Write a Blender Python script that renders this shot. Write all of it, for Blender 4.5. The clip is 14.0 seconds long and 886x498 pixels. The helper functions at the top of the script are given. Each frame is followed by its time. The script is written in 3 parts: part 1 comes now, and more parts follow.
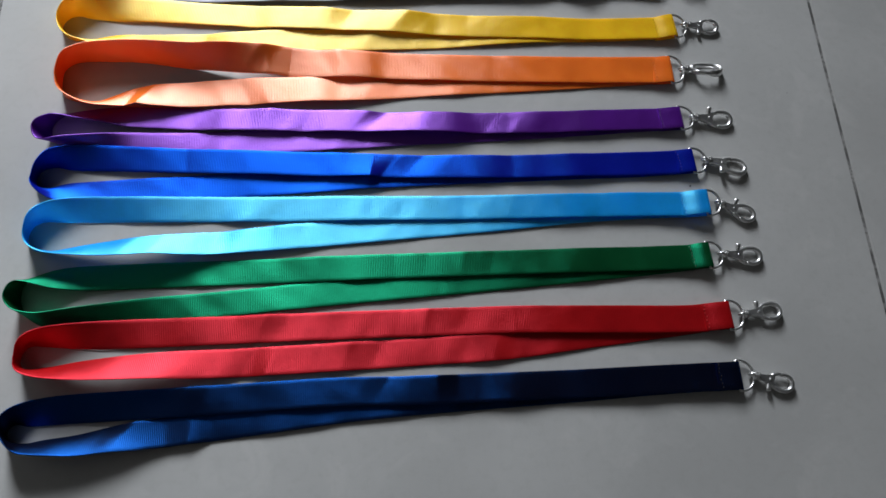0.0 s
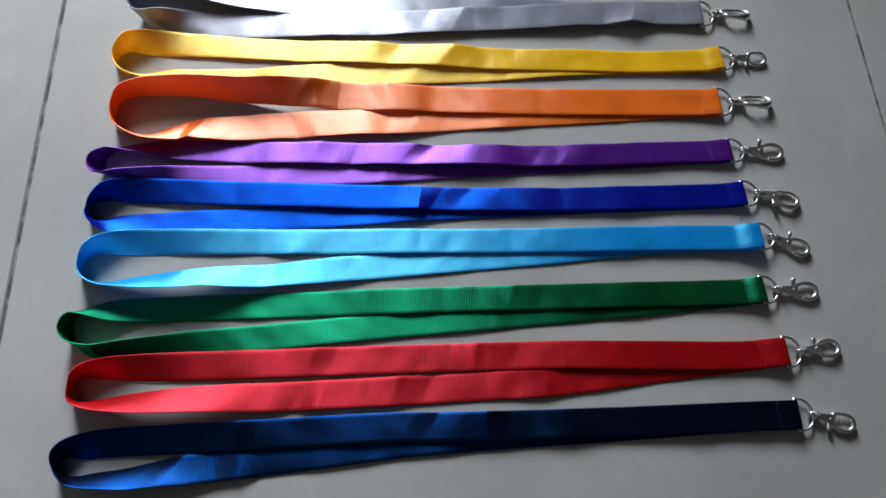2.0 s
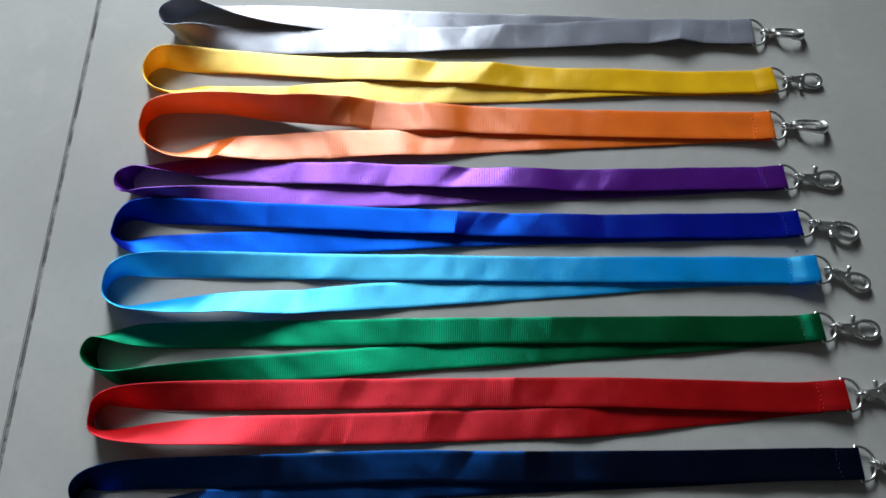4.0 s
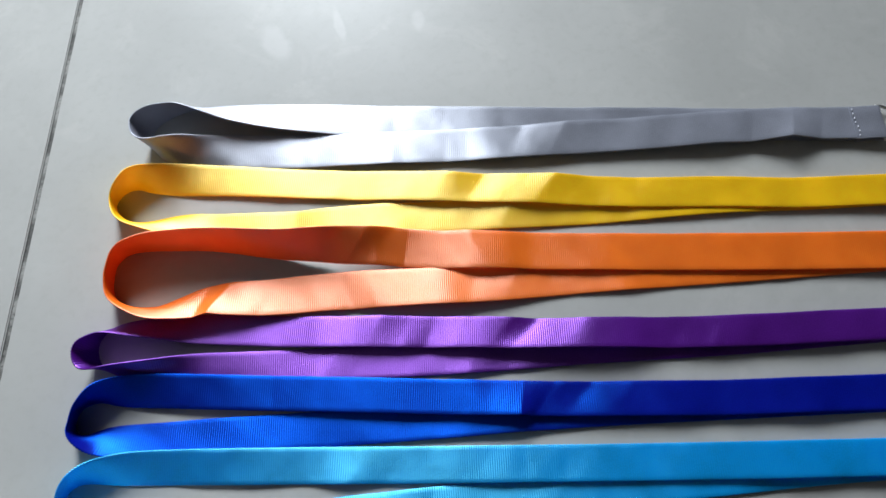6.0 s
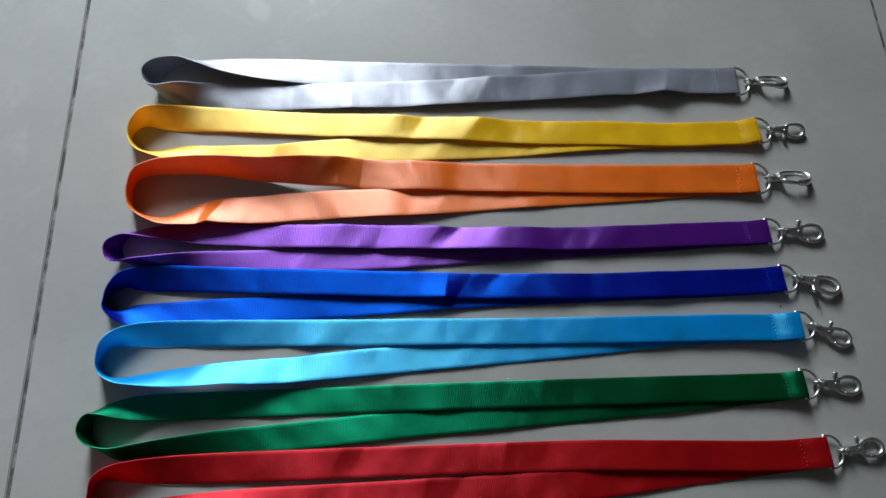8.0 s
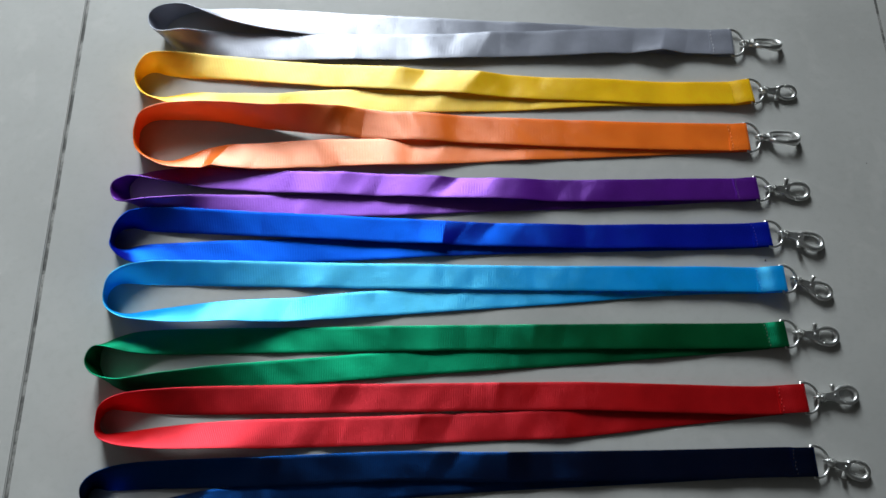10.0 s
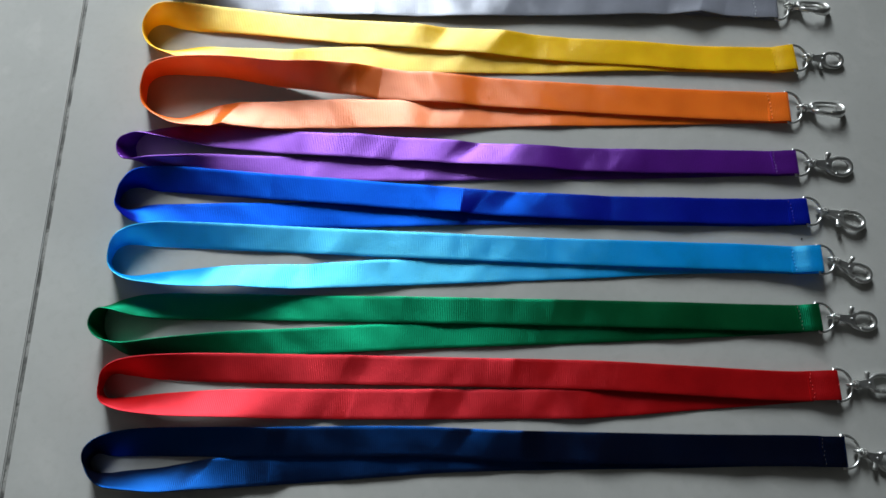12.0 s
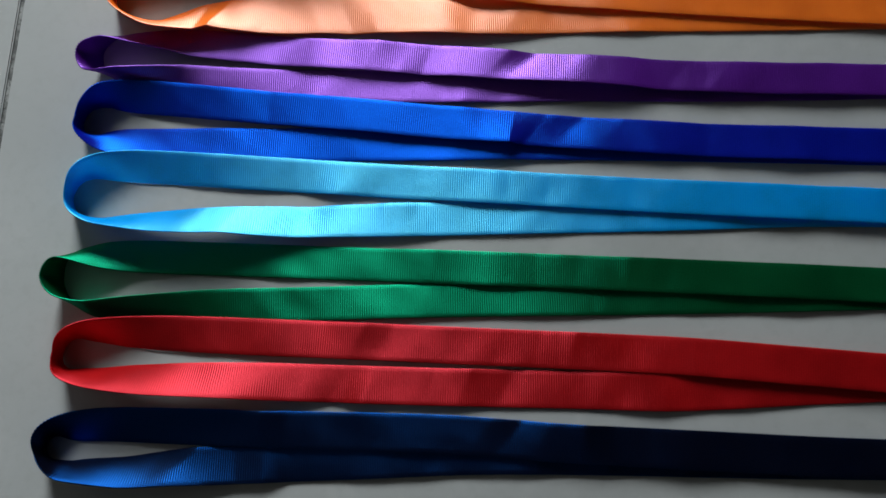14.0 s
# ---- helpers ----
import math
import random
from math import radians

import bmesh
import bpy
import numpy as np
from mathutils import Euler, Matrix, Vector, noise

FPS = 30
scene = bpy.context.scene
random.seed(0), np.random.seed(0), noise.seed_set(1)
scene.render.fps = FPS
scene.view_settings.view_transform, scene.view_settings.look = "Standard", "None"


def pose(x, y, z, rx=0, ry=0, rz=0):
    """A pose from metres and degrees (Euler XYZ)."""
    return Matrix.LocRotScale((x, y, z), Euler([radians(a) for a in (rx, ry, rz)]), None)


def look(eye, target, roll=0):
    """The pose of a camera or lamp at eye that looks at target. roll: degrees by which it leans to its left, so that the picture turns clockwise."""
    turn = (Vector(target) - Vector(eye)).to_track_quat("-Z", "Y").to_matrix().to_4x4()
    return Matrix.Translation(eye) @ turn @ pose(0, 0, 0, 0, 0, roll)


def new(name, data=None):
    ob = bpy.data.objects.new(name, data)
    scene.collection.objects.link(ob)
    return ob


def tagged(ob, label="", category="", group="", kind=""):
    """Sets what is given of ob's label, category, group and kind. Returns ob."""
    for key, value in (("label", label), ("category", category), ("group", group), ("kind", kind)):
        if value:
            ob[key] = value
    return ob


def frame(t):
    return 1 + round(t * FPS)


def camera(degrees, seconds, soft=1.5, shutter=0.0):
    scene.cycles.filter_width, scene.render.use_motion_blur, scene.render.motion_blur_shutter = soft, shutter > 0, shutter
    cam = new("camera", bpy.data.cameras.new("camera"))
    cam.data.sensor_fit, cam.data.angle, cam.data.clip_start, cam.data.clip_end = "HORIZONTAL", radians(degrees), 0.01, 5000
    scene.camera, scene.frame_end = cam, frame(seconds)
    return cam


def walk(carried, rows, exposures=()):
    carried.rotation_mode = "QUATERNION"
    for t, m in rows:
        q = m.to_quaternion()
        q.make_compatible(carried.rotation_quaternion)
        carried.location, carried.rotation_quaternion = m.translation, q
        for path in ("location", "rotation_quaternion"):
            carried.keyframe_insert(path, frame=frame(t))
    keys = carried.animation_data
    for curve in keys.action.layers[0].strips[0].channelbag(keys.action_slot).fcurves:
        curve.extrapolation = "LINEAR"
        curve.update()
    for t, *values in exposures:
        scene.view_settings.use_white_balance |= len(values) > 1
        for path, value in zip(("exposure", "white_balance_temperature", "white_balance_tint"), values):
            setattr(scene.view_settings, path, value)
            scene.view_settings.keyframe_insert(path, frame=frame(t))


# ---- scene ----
cam = camera(67.0, 14.0)
PATH = [
    (0, (0.286, -0.167, 0.418), (0.396, 0.439, -1.485), 8.0),
    (0.5, (0.272, -0.158, 0.421), (0.397, 0.409, -1.493), 10.0),
    (1, (0.274, -0.162, 0.416), (0.414, 0.44, -1.486), 10.3),
    (1.5, (0.272, -0.165, 0.411), (0.427, 0.497, -1.47), 10.0),
    (2, (0.267, -0.16, 0.417), (0.322, 0.517, -1.464), 2.9),
    (2.2, (0.264, -0.163, 0.418), (0.287, 0.53, -1.458), 0.6),
    (4.3, (0.258, -0.13, 0.394), (0.236, 0.578, -1.476), -1.8),
    (4.5, (0.259, -0.117, 0.379), (0.214, 0.611, -1.483), -3.3),
    (5, (0.241, -0.073, 0.362), (0.236, 0.641, -1.506), -0.3),
    (5.5, (0.221, -0.041, 0.344), (0.194, 0.712, -1.508), -3.4),
    (6, (0.232, -0.029, 0.335), (0.213, 0.724, -1.517), -3.5),
    (6.5, (0.241, -0.032, 0.352), (0.251, 0.702, -1.508), -1.6),
    (7, (0.255, -0.046, 0.386), (0.258, 0.666, -1.483), -2.7),
    (7.5, (0.253, -0.072, 0.414), (0.279, 0.602, -1.469), 0.2),
    (8, (0.256, -0.091, 0.425), (0.289, 0.546, -1.47), 1.2),
    (8.5, (0.265, -0.108, 0.434), (0.298, 0.504, -1.47), 1.3),
    (11, (0.249, -0.115, 0.427), (0.295, 0.41, -1.503), 5.6),
    (11.5, (0.25, -0.109, 0.422), (0.279, 0.381, -1.517), 4.3),
    (12, (0.254, -0.109, 0.413), (0.251, 0.376, -1.527), 0.9),
    (12.5, (0.258, -0.104, 0.394), (0.211, 0.36, -1.551), -5.2),
    (13, (0.2560, -0.0896, 0.3607), (0.2080, 0.2403, -1.6114), -7.26),
    (13.5, (0.2524, -0.0903, 0.3348), (0.1719, 0.2098, -1.6409), -13.21),
    (14, (0.2493, -0.0916, 0.3227), (0.1517, 0.2456, -1.6462), -13.62),
]
EXPOSURES = [
    (0.0, -0.28, 6400, 13.0), (1.0, -0.22, 6400, 12.5), (2.0, -0.28, 6400, 12.1), (4.5, -0.3, 6370, 7.0), (5.0, -0.28, 6370, 7.7),
    (5.5, -0.06, 6370, 8.3), (6.0, -0.06, 6370, 9.0), (6.5, -0.38, 6370, 8.8), (7.0, -1.04, 6370, 8.6), (7.5, -0.94, 6370, 8.4),
    (8.0, -0.56, 6370, 8.2), (8.5, -0.44, 6370, 8.0), (11.0, -0.1, 6480, 6.5), (11.5, -0.03, 6475, 6.4), (12.0, -0.29, 6470, 6.3),
    (12.5, -0.43, 6465, 6.2), (13.0, -0.5, 6380, 6.2), (13.5, -1.14, 6380, 6.1), (14.0, -0.59, 6380, 6.0),
]
walk(cam, [(t, look(eye, aim, roll)) for t, eye, aim, roll in PATH], EXPOSURES)

# ---- daylight ----
SUN_SIDE = (-0.16, 2.175, 1.02)  # the middle of the window
world = bpy.data.worlds.new("daylight")
scene.world = world
world.use_nodes = True
sky_nodes = world.node_tree
sky = sky_nodes.nodes.new("ShaderNodeTexSky")
sky.sky_type, sky.sun_disc = "NISHITA", False
sky.sun_elevation, sky.sun_rotation = radians(40), radians(-20)
sky_nodes.links.new(sky.outputs[0], sky_nodes.nodes["Background"].inputs[0])
sky_nodes.nodes["Background"].inputs[1].default_value = 0.12

WINDOW_W, WINDOW_H = 1.0, 0.90
lamp = bpy.data.lights.new("window_daylight", "AREA")
lamp.shape, lamp.size, lamp.size_y, lamp.energy = "RECTANGLE", WINDOW_W - 0.1, WINDOW_H - 0.1, 176.0
lamp.color = (0.89, 0.95, 1.0)
daylight = new("window_daylight", lamp)
daylight.matrix_world = look((SUN_SIDE[0], SUN_SIDE[1] - 0.255, SUN_SIDE[2]), (SUN_SIDE[0] - 2.1, SUN_SIDE[1] - 1.70, SUN_SIDE[2] - 0.80))


# ---- materials ----
def nodes_of(name):
    m = bpy.data.materials.new(name)
    m.use_nodes = True
    t = m.node_tree
    return m, t, t.nodes["Principled BSDF"]


def add(t, kind, **values):
    n = t.nodes.new(kind)
    for key, value in values.items():
        if key in n.inputs:
            n.inputs[key].default_value = value
    return n


def calc(t, op, a, b=None):
    n = t.nodes.new("ShaderNodeMath")
    n.operation = op
    for i, v in enumerate((a, b)):
        if v is None:
            continue
        if isinstance(v, (int, float)):
            n.inputs[i].default_value = v
        else:
            t.links.new(v, n.inputs[i])
    return n.outputs[0]


def blend(t, factor, a, b):
    n = t.nodes.new("ShaderNodeMix")
    n.data_type = "RGBA"
    for socket, v in ((n.inputs[0], factor), (n.inputs[6], a), (n.inputs[7], b)):
        if isinstance(v, (int, float)):
            socket.default_value = v
        elif isinstance(v, tuple):
            socket.default_value = (*v[:3], 1)
        else:
            t.links.new(v, socket)
    return n.outputs[2]


def ramp(t, value, low, high):
    n = t.nodes.new("ShaderNodeMapRange")
    n.interpolation_type = "SMOOTHSTEP"
    n.inputs[1].default_value, n.inputs[2].default_value = low, high
    t.links.new(value, n.inputs[0])
    return n.outputs[0]


RIB = 0.00108  # one rib of the woven strap


def webbing(name, colour, shine, satiny, thin, gloss=0.445, rib=0.10):
    """Ribbed satin polyester: ribs across the strap with shade painted between them, fine threads, faint soiling.
    shine: the tint of its gloss.
    """
    m, t, p = nodes_of(name)
    uv = t.nodes.new("ShaderNodeUVMap")
    axes = t.nodes.new("ShaderNodeSeparateXYZ")
    t.links.new(uv.outputs[0], axes.inputs[0])
    wobble = add(t, "ShaderNodeTexNoise", Scale=90.0, Detail=2.0)
    t.links.new(uv.outputs[0], wobble.inputs["Vector"])
    along = calc(t, "ADD", axes.outputs[0], calc(t, "MULTIPLY", wobble.outputs[0], 0.0009))
    ribs = calc(t, "SINE", calc(t, "MULTIPLY", along, 2 * math.pi / RIB))
    broad = add(t, "ShaderNodeTexNoise", Scale=38.0, Detail=3.0, Roughness=0.6)
    t.links.new(uv.outputs[0], broad.inputs["Vector"])
    grain = add(t, "ShaderNodeTexNoise", Scale=1400.0, Detail=1.0)
    t.links.new(uv.outputs[0], grain.inputs["Vector"])
    light = tuple(min(1.0, c * 1.14 + 0.002) for c in colour)
    dark = tuple(c * 0.86 for c in colour)
    tone = blend(t, ramp(t, broad.outputs[0], 0.3, 0.7), dark, light)
    # shade in the grooves between ribs, put into the base colour
    tone = blend(t, calc(t, "MULTIPLY", ramp(t, ribs, 0.2, -1.0), 0.15), tone, tuple(c * 0.55 for c in colour))
    tone = blend(t, calc(t, "MULTIPLY", ramp(t, grain.outputs[0], 0.45, 0.75), 0.25), tone, light)
    t.links.new(tone, p.inputs["Base Color"])
    p.inputs["Roughness"].default_value = 0.6
    p.inputs["Specular IOR Level"].default_value = 0.06
    soft = add(t, "ShaderNodeBump", Strength=0.2, Distance=0.0001)
    t.links.new(calc(t, "MULTIPLY", broad.outputs[0], 12.0), soft.inputs["Height"])
    run = t.nodes.new("ShaderNodeTangent")  # the glossy threads run along the strap
    run.direction_type, run.uv_map = "UV_MAP", "UVMap"
    slope = calc(t, "COSINE", calc(t, "MULTIPLY", along, 2 * math.pi / RIB))
    slope = calc(t, "ADD", slope, calc(t, "MULTIPLY", calc(t, "SUBTRACT", grain.outputs[0], 0.5), 0.8))
    tip = t.nodes.new("ShaderNodeVectorMath")  # each rib's round back leans the surface to and fro
    tip.operation = "SCALE"
    t.links.new(run.outputs[0], tip.inputs[0])
    t.links.new(calc(t, "MULTIPLY", slope, rib), tip.inputs["Scale"])
    leaned = t.nodes.new("ShaderNodeVectorMath")
    t.links.new(soft.outputs[0], leaned.inputs[0])
    t.links.new(tip.outputs[0], leaned.inputs[1])
    bump = t.nodes.new("ShaderNodeVectorMath")
    bump.operation = "NORMALIZE"
    t.links.new(leaned.outputs[0], bump.inputs[0])
    t.links.new(bump.outputs[0], p.inputs["Normal"])
    satin = t.nodes.new("ShaderNodeBsdfAnisotropic")
    satin.distribution = "BECKMANN"
    worn = blend(t, ramp(t, grain.outputs[0], 0.3, 0.7), tuple(c * 0.82 for c in shine), shine)
    t.links.new(worn, satin.inputs["Color"])
    t.links.new(calc(t, "ADD", calc(t, "MULTIPLY", broad.outputs[0], 0.12), gloss - 0.06), satin.inputs["Roughness"])
    t.links.new(bump.outputs[0], satin.inputs["Normal"])
    t.links.new(run.outputs[0], satin.inputs["Tangent"])
    satin.inputs["Anisotropy"].default_value = 0.5
    both = t.nodes.new("ShaderNodeMixShader")
    both.inputs[0].default_value = satiny
    through_cloth = t.nodes.new("ShaderNodeBsdfTranslucent")  # daylight shows through the thin weave
    t.links.new(blend(t, thin, (0, 0, 0), tone), through_cloth.inputs["Color"])
    body = t.nodes.new("ShaderNodeAddShader")
    t.links.new(p.outputs[0], body.inputs[0])
    t.links.new(through_cloth.outputs[0], body.inputs[1])
    t.links.new(body.outputs[0], both.inputs[1])
    t.links.new(satin.outputs[0], both.inputs[2])
    t.links.new(both.outputs[0], t.nodes["Material Output"].inputs["Surface"])
    return m


def chrome():
    m, t, p = nodes_of("nickel_plate")
    where = t.nodes.new("ShaderNodeTexCoord")
    spots = add(t, "ShaderNodeTexNoise", Scale=900.0, Detail=3.0)
    t.links.new(where.outputs["Object"], spots.inputs["Vector"])
    t.links.new(blend(t, spots.outputs[0], (0.66, 0.66, 0.645), (0.84, 0.84, 0.825)), p.inputs["Base Color"])
    p.inputs["Metallic"].default_value = 0.92
    t.links.new(calc(t, "ADD", calc(t, "MULTIPLY", spots.outputs[0], 0.18), 0.22), p.inputs["Roughness"])
    return m


def tile_glaze():
    """Grey-beige polished floor tile with clouding, fine scratches and a few pale smears."""
    m, t, p = nodes_of("tile_glaze")
    where = t.nodes.new("ShaderNodeNewGeometry")
    cloud = add(t, "ShaderNodeTexNoise", Scale=7.0, Detail=5.0, Roughness=0.55)
    fine = add(t, "ShaderNodeTexNoise", Scale=160.0, Detail=4.0, Roughness=0.6)
    veins = add(t, "ShaderNodeTexNoise", Scale=22.0, Detail=4.0, Roughness=0.6, Distortion=1.2)
    for n in (cloud, fine, veins):
        t.links.new(where.outputs["Position"], n.inputs["Vector"])
    ob = t.nodes.new("ShaderNodeObjectInfo")
    tone = blend(t, ramp(t, cloud.outputs[0], 0.3, 0.7), (0.380, 0.380, 0.367), (0.440, 0.440, 0.425))
    tone = blend(t, calc(t, "MULTIPLY", ramp(t, veins.outputs[0], 0.52, 0.72), 0.35), tone, (0.50, 0.495, 0.475))
    tone = blend(t, calc(t, "MULTIPLY", ramp(t, fine.outputs[0], 0.45, 0.75), 0.18), tone, (0.31, 0.30, 0.28))
    tone = blend(t, calc(t, "MULTIPLY", ob.outputs["Random"], 0.12), tone, (0.36, 0.35, 0.33))
    smear = None
    for x, y, wide, tall, lean in SMEARS:
        shift = t.nodes.new("ShaderNodeMapping")
        shift.vector_type = "TEXTURE"
        shift.inputs["Location"].default_value = (x, y, 0)
        shift.inputs["Rotation"].default_value = (0, 0, radians(lean))
        shift.inputs["Scale"].default_value = (wide, tall, 1)
        t.links.new(where.outputs["Position"], shift.inputs["Vector"])
        far = t.nodes.new("ShaderNodeVectorMath")
        far.operation = "LENGTH"
        t.links.new(shift.outputs[0], far.inputs[0])
        reach = calc(t, "ADD", far.outputs["Value"], calc(t, "MULTIPLY", veins.outputs[0], 1.1))
        mask = ramp(t, reach, 1.55, 1.0)
        smear = mask if smear is None else calc(t, "MAXIMUM", smear, mask)
    tone = blend(t, calc(t, "MULTIPLY", smear, 0.30), tone, (0.60, 0.60, 0.59))
    t.links.new(tone, p.inputs["Base Color"])
    rough = calc(t, "ADD", calc(t, "MULTIPLY", cloud.outputs[0], 0.12), 0.34)
    rough = calc(t, "ADD", rough, calc(t, "MULTIPLY", fine.outputs[0], 0.08))
    t.links.new(rough, p.inputs["Roughness"])
    p.inputs["Specular IOR Level"].default_value = 0.30
    bump = add(t, "ShaderNodeBump", Strength=0.12, Distance=0.0004)
    t.links.new(calc(t, "ADD", veins.outputs[0], calc(t, "MULTIPLY", fine.outputs[0], 0.2)), bump.inputs["Height"])
    t.links.new(bump.outputs[0], p.inputs["Normal"])
    return m


def rough_paint(name, low, high, scale, rough=0.8, bumpy=0.2):
    m, t, p = nodes_of(name)
    where = t.nodes.new("ShaderNodeNewGeometry")
    n = add(t, "ShaderNodeTexNoise", Scale=scale, Detail=6.0, Roughness=0.7)
    t.links.new(where.outputs["Position"], n.inputs["Vector"])
    t.links.new(blend(t, ramp(t, n.outputs[0], 0.35, 0.65), low, high), p.inputs["Base Color"])
    p.inputs["Roughness"].default_value = rough
    bump = add(t, "ShaderNodeBump", Strength=bumpy, Distance=0.001)
    t.links.new(n.outputs[0], bump.inputs["Height"])
    t.links.new(bump.outputs[0], p.inputs["Normal"])
    return m


def grout():
    """Cement in the joints: grey, with dark grime in patches and specks of grit."""
    m, t, p = nodes_of("gritty_grout")
    where = t.nodes.new("ShaderNodeNewGeometry")
    grit = add(t, "ShaderNodeTexNoise", Scale=620.0, Detail=6.0, Roughness=0.7)
    grime = add(t, "ShaderNodeTexNoise", Scale=45.0, Detail=3.0, Roughness=0.6)
    for n in (grit, grime):
        t.links.new(where.outputs["Position"], n.inputs["Vector"])
    tone = blend(t, ramp(t, grime.outputs[0], 0.40, 0.58), (0.10, 0.098, 0.093), (0.31, 0.305, 0.29))
    tone = blend(t, calc(t, "MULTIPLY", ramp(t, grit.outputs[0], 0.50, 0.62), 0.75), tone, (0.05, 0.048, 0.045))
    tone = blend(t, calc(t, "MULTIPLY", ramp(t, grit.outputs[0], 0.42, 0.30), 0.6), tone, (0.34, 0.335, 0.32))
    t.links.new(tone, p.inputs["Base Color"])
    p.inputs["Roughness"].default_value = 0.95
    bump = add(t, "ShaderNodeBump", Strength=0.8, Distance=0.001)
    t.links.new(grit.outputs[0], bump.inputs["Height"])
    t.links.new(bump.outputs[0], p.inputs["Normal"])
    return m


SMEARS = [(0.128, 0.250, 0.010, 0.020, 25), (0.168, 0.262, 0.004, 0.018, 15), (0.218, 0.262, 0.006, 0.012, 0)]
TILE = tile_glaze()
GROUT = grout()
# walls and ceiling are never in view; kept dark to hold down bounced light
WALL = rough_paint("unseen_wall_paint", (0.085, 0.08, 0.072), (0.11, 0.105, 0.095), 9.0)
CEILING = rough_paint("unseen_ceiling_paint", (0.11, 0.105, 0.10), (0.14, 0.135, 0.13), 7.0)
FRAME = rough_paint("window_paint", (0.66, 0.66, 0.64), (0.74, 0.74, 0.72), 30.0, 0.45, 0.05)
CRUMB = rough_paint("crumb", (0.02, 0.018, 0.015), (0.06, 0.05, 0.04), 800.0)
METAL = chrome()


# ---- shapes ----
def mesh_object(name, verts, faces, material, parent=None, label="", smooth=True, uvs=None, sharp=0):
    me = bpy.data.meshes.new(name)
    me.from_pydata([tuple(v) for v in verts], [], faces)
    me.materials.append(material)
    if smooth:
        me.polygons.foreach_set("use_smooth", [True] * len(me.polygons))
    if uvs is not None:
        layer = me.uv_layers.new(name="UVMap")
        index = np.empty(len(me.loops), dtype=np.int32)
        me.loops.foreach_get("vertex_index", index)
        layer.data.foreach_set("uv", np.asarray(uvs, dtype=np.float32)[index].ravel())
    me.update()
    if sharp:
        me.set_sharp_from_angle(angle=radians(sharp))
    ob = new(name, me)
    ob.parent = parent
    return tagged(ob, label)


def part(name, bm, material, parent=None, label=""):
    me = bpy.data.meshes.new(name)
    bm.to_mesh(me)
    bm.free()
    me.materials.append(material)
    ob = new(name, me)
    ob.parent = parent
    return tagged(ob, label)


def block(x0, x1, y0, y1, z0, z1, bevel=0.0):
    bm = bmesh.new()
    size = Matrix.Diagonal((x1 - x0, y1 - y0, z1 - z0, 1))
    bmesh.ops.create_cube(bm, size=1, matrix=Matrix.Translation(((x0 + x1) / 2, (y0 + y1) / 2, (z0 + z1) / 2)) @ size)
    if bevel:
        bmesh.ops.bevel(bm, geom=bm.edges[:], offset=bevel, segments=2, affect="EDGES")
    return bm


def ribbon(centre, across, thick, cells=6, crown=None):
    """A closed strap: its middle line, the vector across it at each step, and how thick it is."""
    n = len(centre)
    tangent = np.gradient(centre, axis=0)
    up = np.cross(tangent, across)
    up /= np.linalg.norm(up, axis=1)[:, None] + 1e-12
    length = np.r_[0, np.cumsum(np.linalg.norm(np.diff(centre, axis=0), axis=1))]
    wide = np.linalg.norm(across, axis=1)
    rows, uv = [], []
    steps = [-0.5, -0.488] + [0.976 * (k / cells - 0.5) for k in range(1, cells)] + [0.488, 0.5]
    ring = [(s, 0.5) for s in steps] + [(-s, -0.5) for s in steps]
    for s, h in ring:
        rim = 0.7 if abs(s) > 0.49 else 1.0
        p = centre + across * s + up * (thick * h * rim)
        if crown is not None:
            p = p + up * crown(s)[:, None]
        rows.append(p)
        uv.append(np.stack([length, s * wide], 1))
    k = len(ring)
    verts = np.stack(rows, 1).reshape(-1, 3)
    uvs = np.stack(uv, 1).reshape(-1, 2)
    faces = [(i * k + j, i * k + (j + 1) % k, (i + 1) * k + (j + 1) % k, (i + 1) * k + j) for i in range(n - 1) for j in range(k)]
    faces += [tuple(range(k - 1, -1, -1)), tuple((n - 1) * k + j for j in range(k))]
    return verts, faces, uvs


def tube(points, radii, sides=12, closed=False, flat=1.0, up=(0, 0, 1)):
    """A round or flattened bar swept along points."""
    p = np.array(points, float)
    n = len(p)
    r = np.full(n, radii, float) if np.isscalar(radii) else np.array(radii, float)
    if closed:
        tan = np.roll(p, -1, 0) - np.roll(p, 1, 0)
    else:
        tan = np.gradient(p, axis=0)
    tan /= np.linalg.norm(tan, axis=1)[:, None] + 1e-12
    side = np.cross(tan, np.array(up, float))
    weak = np.linalg.norm(side, axis=1) < 1e-3
    side[weak] = np.cross(tan[weak], (0, 1, 0))
    side /= np.linalg.norm(side, axis=1)[:, None]
    top = np.cross(side, tan)
    verts = []
    for i in range(n):
        for j in range(sides):
            a = 2 * math.pi * j / sides
            verts.append(p[i] + side[i] * r[i] * math.cos(a) + top[i] * r[i] * flat * math.sin(a))
    last = n if closed else n - 1
    faces = [(i * sides + j, i * sides + (j + 1) % sides, ((i + 1) % n) * sides + (j + 1) % sides, ((i + 1) % n) * sides + j)
             for i in range(last) for j in range(sides)]
    if not closed:
        faces += [tuple(range(sides - 1, -1, -1)), tuple((n - 1) * sides + j for j in range(sides))]
    return verts, faces


def joined(*pieces):
    verts, faces = [], []
    for v, f in pieces:
        faces += [tuple(i + len(verts) for i in face) for face in f]
        verts += list(v)
    return verts, faces


def turned(piece, m):
    verts, faces = piece
    return [m @ Vector(v) for v in verts], faces


